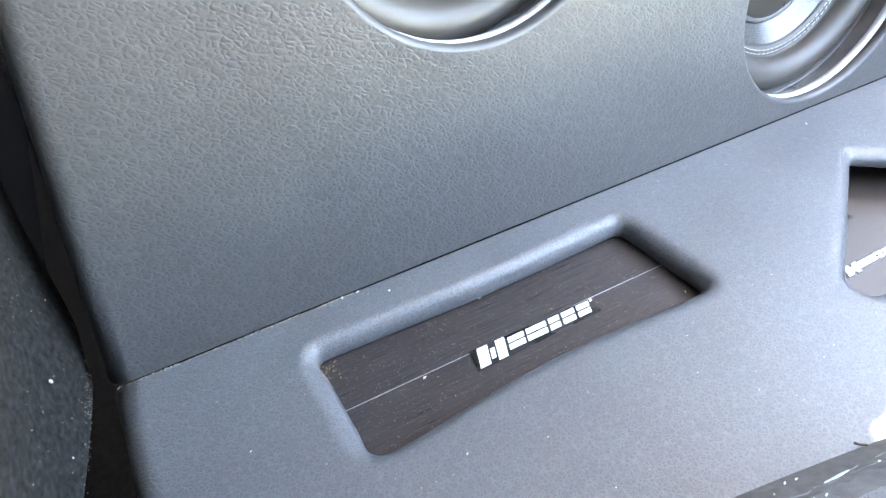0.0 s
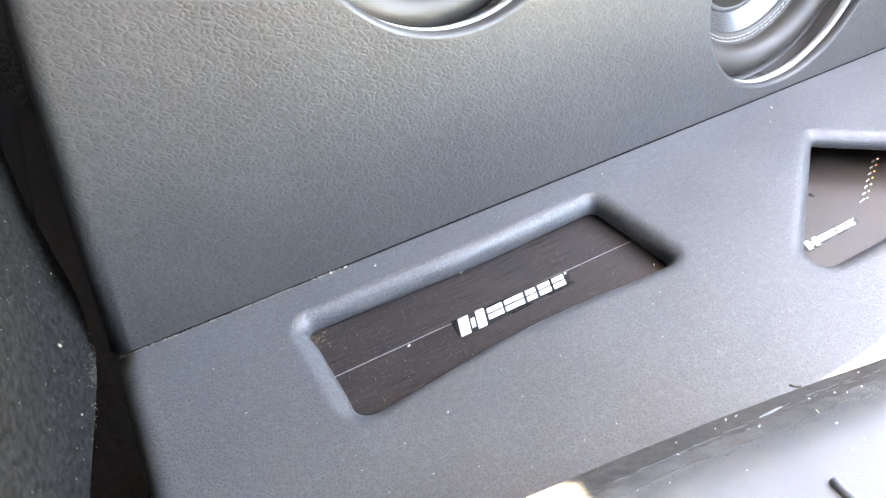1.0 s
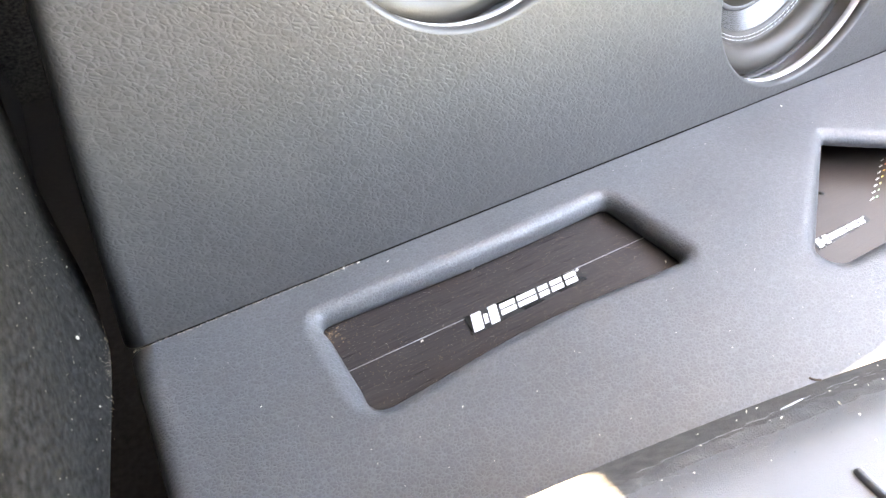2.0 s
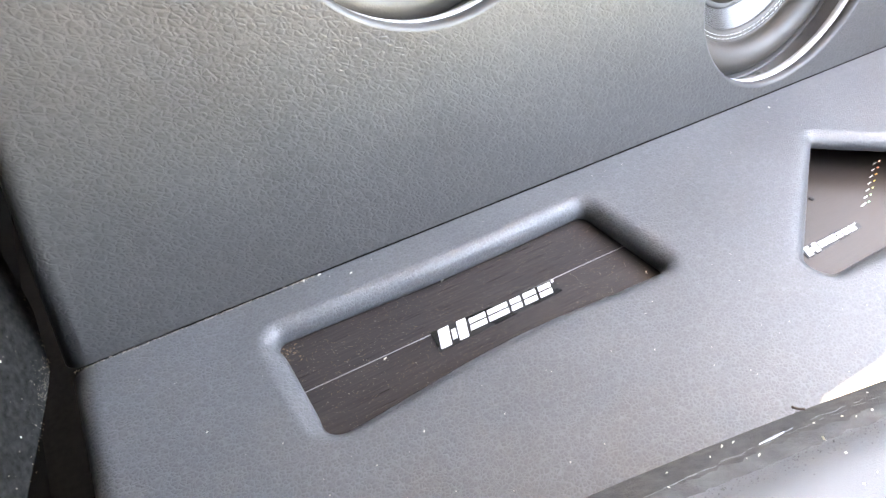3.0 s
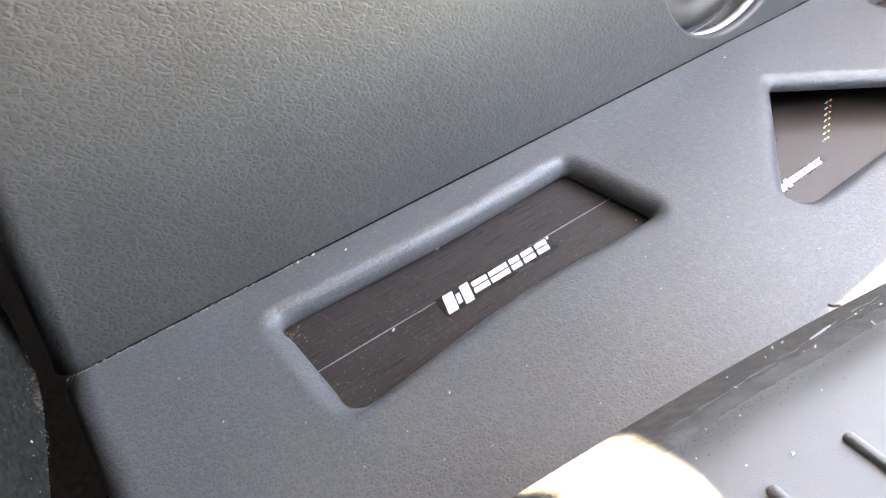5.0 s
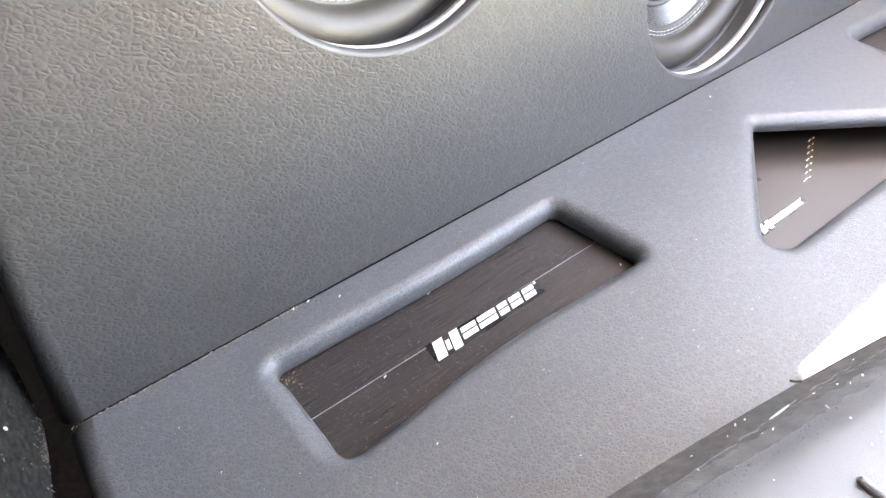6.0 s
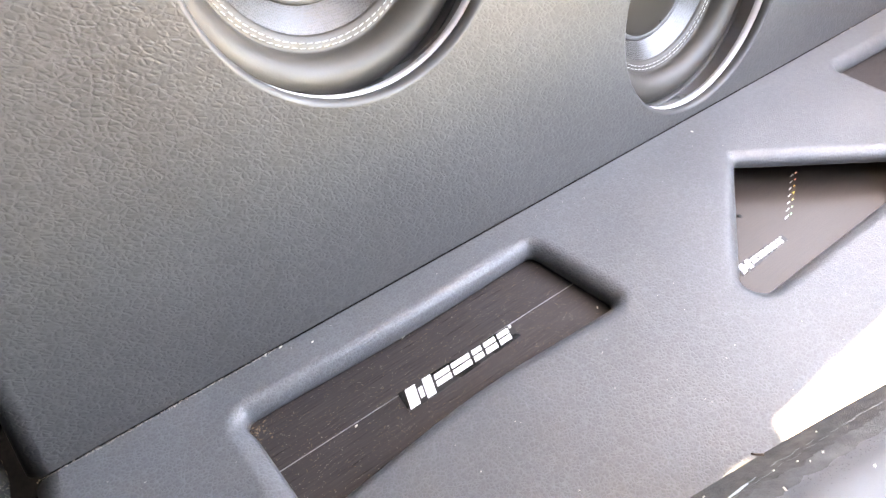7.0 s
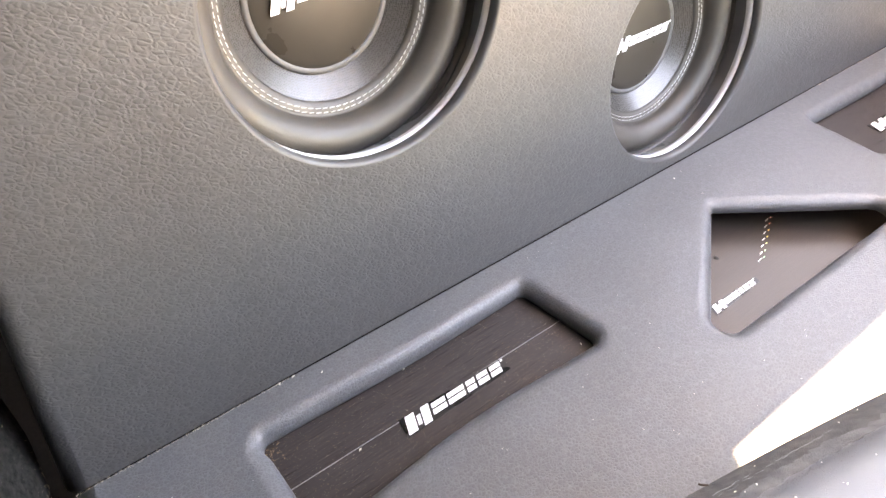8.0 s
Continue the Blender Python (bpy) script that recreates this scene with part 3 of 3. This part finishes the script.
# The tailgate object is this added sun blocker; none is seen.
tagged(part("tailgate", bm, M_SHADEPLATE), "unseen grey plate overhead, added to block the sun, with holes for its patches", "tailgate", kind="structure")
# Two unseen dark blocks, added to cut light and reflections on the left.
tagged(part("wall_block_left", box((-0.55, -5.0, -0.65), (-0.40, 1.4, 2.6)), M_LIGHTBLOCK), "unseen dark wall added to block light from the left", "wall", kind="structure")
tagged(part("wall_block_rear", box((-0.55, -1.35, -0.65), (0.62, -0.95, 2.1), 0.01), M_LIGHTBLOCK), "unseen dark block added behind the car to shade the left side", "wall", kind="structure")
# Out of view; pale and warm so that its bounce tints the panel.
tagged(part("ground", box((-400, -400, -0.75), (400, 400, -0.65)), M_GROUND), "pale ground out of view, warm for its bounce light", "ground", kind="structure")

# ---- loose dirt ----
def chip(x, y, z, size, turn):
    size *= 0.8
    bm = prism([(-size, -size * 0.25), (size * 0.7, -size * 0.35), (size, size * 0.2), (-size * 0.4, size * 0.4)], 0, size * 0.35)
    ob = tagged(part("wood_chip", bm, M_CHIP), "pale splinter of wood lying loose", "chip", "loose chips")
    ob.matrix_basis = pose(x, y, z, 0, 0, turn)
    return ob


for x, y, z, s, turn in ((0.189, -0.002, 0.0, 0.0022, 70), (0.203, -0.002, 0.0, 0.0022, 10), (0.227, -0.014, 0.0, 0.0018, 20), (0.299, -0.043, -0.0215, 0.0032, 25), (0.219, -0.0935, -0.0215, 0.0022, 20), (0.458, -0.126, -0.0215, 0.0018, 60), (0.717, -0.02, 0.0, 0.0017, 80), (0.080, -0.102, 0.0, 0.0011, 30), (0.211, -0.177, 0.0, 0.0013, 40)):
    chip(x, y, z, s, turn)
bm = tube([(0.3495, -0.3245, 0.1240), (0.3478, -0.3222, 0.1225), (0.3450, -0.3206, 0.1240)], 0.0007, 6)
tagged(part("twig", bm, M_TWIG), "small dark twig on the edge of the seal", "twig")


def specks(name, places, size, material, label):
    bm = bmesh.new()
    for x, y, z in places:
        s = size * random.uniform(0.4, 1.3)
        a = random.uniform(0, 6.28)
        vs = [bm.verts.new((x + s * math.cos(a + t), y + s * 0.8 * math.sin(a + t), z + 0.0001)) for t in (0, 1.7, 3.2, 4.6)]
        top = bm.verts.new((x, y, z + s * 0.6))
        for i in range(4):
            bm.faces.new((vs[i], vs[(i + 1) % 4], top))
    tagged(part(name, bm, material), label, "dust", kind="stuff")


specks("sawdust", [(random.uniform(0.13, 0.48), random.uniform(-0.165, -0.035), -0.0219) for _ in range(3500)], 0.00026, M_SAWDUST, "fine sawdust on the amplifier's face")
specks("sawdust", [(random.uniform(0.13, 0.48), random.uniform(-0.165, -0.035), -0.0219) for _ in range(2200)], 0.00019, M_CHIP, "fine pale sawdust on the amplifier's face")
specks("sawdust", [(0.147 + abs(random.gauss(0, 0.008)), -0.043 - abs(random.gauss(0, 0.008)), -0.0219) for _ in range(70)], 0.0006, M_SAWDUST, "sawdust gathered in a corner of the cut-out")
# Dark crumbs stand in for the torn, ragged vinyl in this corner.
specks("crumbs", [(0.146 + abs(random.gauss(0, 0.005)), -0.041 - abs(random.gauss(0, 0.006)), -0.0219) for _ in range(30)], 0.0011, M_TWIG, "dark crumbs for the torn corner of the cut-out")
specks("seam_dust", [(random.uniform(0.005, 0.2), random.gauss(-0.0015, 0.0006), 0.0001) for _ in range(420)], 0.0004, M_DUST, "pale dust along the seam")
specks("seam_dust", [(random.uniform(1.03, 1.4), random.gauss(-0.0015, 0.0005), 0.0001) for _ in range(300)], 0.0006, M_DUST, "pale dust along the seam")
places = []
while len(places) < 130:
    x, y = random.uniform(0.02, 1.2), random.uniform(-0.29, -0.005)
    if y > front_y(x) + 0.02 and not any(min(p[0] for p in c) - 0.012 < x < max(p[0] for p in c) + 0.012 and min(p[1] for p in c) - 0.012 < y < max(p[1] for p in c) + 0.012 for c in OPENINGS):
        places.append((x, y, 0.0))
specks("dust", places, 0.0004, M_CHIP, "scattered pale specks on the shelf")
places = []
for _ in range(45):
    x = random.uniform(0.20, 0.60)
    y = lip_y(x) - random.uniform(0.004, 0.075)
    places.append((x, y, max(sill_z(x, y), slope_z(x, y) if lip_y(x) - y < 0.025 else 0) + 0.0004))
# Crumbs thin out over the sill to blur the seal's edge.
fluff = []
for _ in range(1200):
    x = random.uniform(0.205, 0.70)
    y = flange_edge(x) - abs(random.gauss(0, 0.0045))
    fluff.append((x, y, sill_z(x, y)))
specks("felt_fluff", fluff, 0.0004, M_FELTMID, "dark crumbs of felt scattered to blur the seal's edge on the sill")
bm = prism([(-0.007, -0.0004), (0.002, -0.0007), (0.008, -0.0002), (0.004, 0.0007), (-0.006, 0.0004)], 0, 0.0006)
sliver = tagged(part("plastic_sliver", bm, M_SLIVER), "pale sliver of plastic lying on the seal", "sliver")
sliver.matrix_basis = pose(0.315, -0.3300, slope_z(0.315, -0.33) + 0.0006, -45, 0, -4)
for x, d, size, turn in ((0.326, 0.0255, 0.0016, 80), (0.300, 0.0200, 0.0013, 20), (0.299, 0.0050, 0.0013, 40), (0.305, 0.0052, 0.0012, 10), (0.258, 0.0168, 0.0011, 120), (0.288, 0.0090, 0.0009, 60), (0.352, 0.020, 0.0008, 30)):
    y = lip_y(x) - d
    chip(x, y, 0, size, 0).matrix_basis = pose(x, y, slope_z(x, y) + 0.0006, -45, 0, turn)
specks("sill_dirt", places, 0.0008, M_CHIP, "crumbs of dirt on the sill")


# dust on the side trim
places = []
while len(places) < 330:
    y, z = random.gauss(-0.06, 0.12), random.gauss(0.10, 0.08)
    if random.random() < 0.5:
        y = random.gauss(-0.01, 0.04)
        z = trim_foot(y) + abs(random.gauss(0, 0.012))
    if z > trim_foot(y) + 0.001 and y < trim_end(z) - 0.001:
        places.append((trim_x(y, z) + 0.0004, y, z))
specks("trim_dust", places, 0.0003, M_DUST, "pale dust caught in the carpeted trim")
for y, z, size, turn in ((-0.054, 0.089, 0.0032, 60), (0.032, 0.078, 0.0016, 20), (-0.10, 0.07, 0.0014, 80)):
    ob = chip(trim_x(y, z) + 0.0006, y, z, size, 0)
    ob.matrix_basis = pose(trim_x(y, z) + 0.0006, y, z, 90, turn, 90)
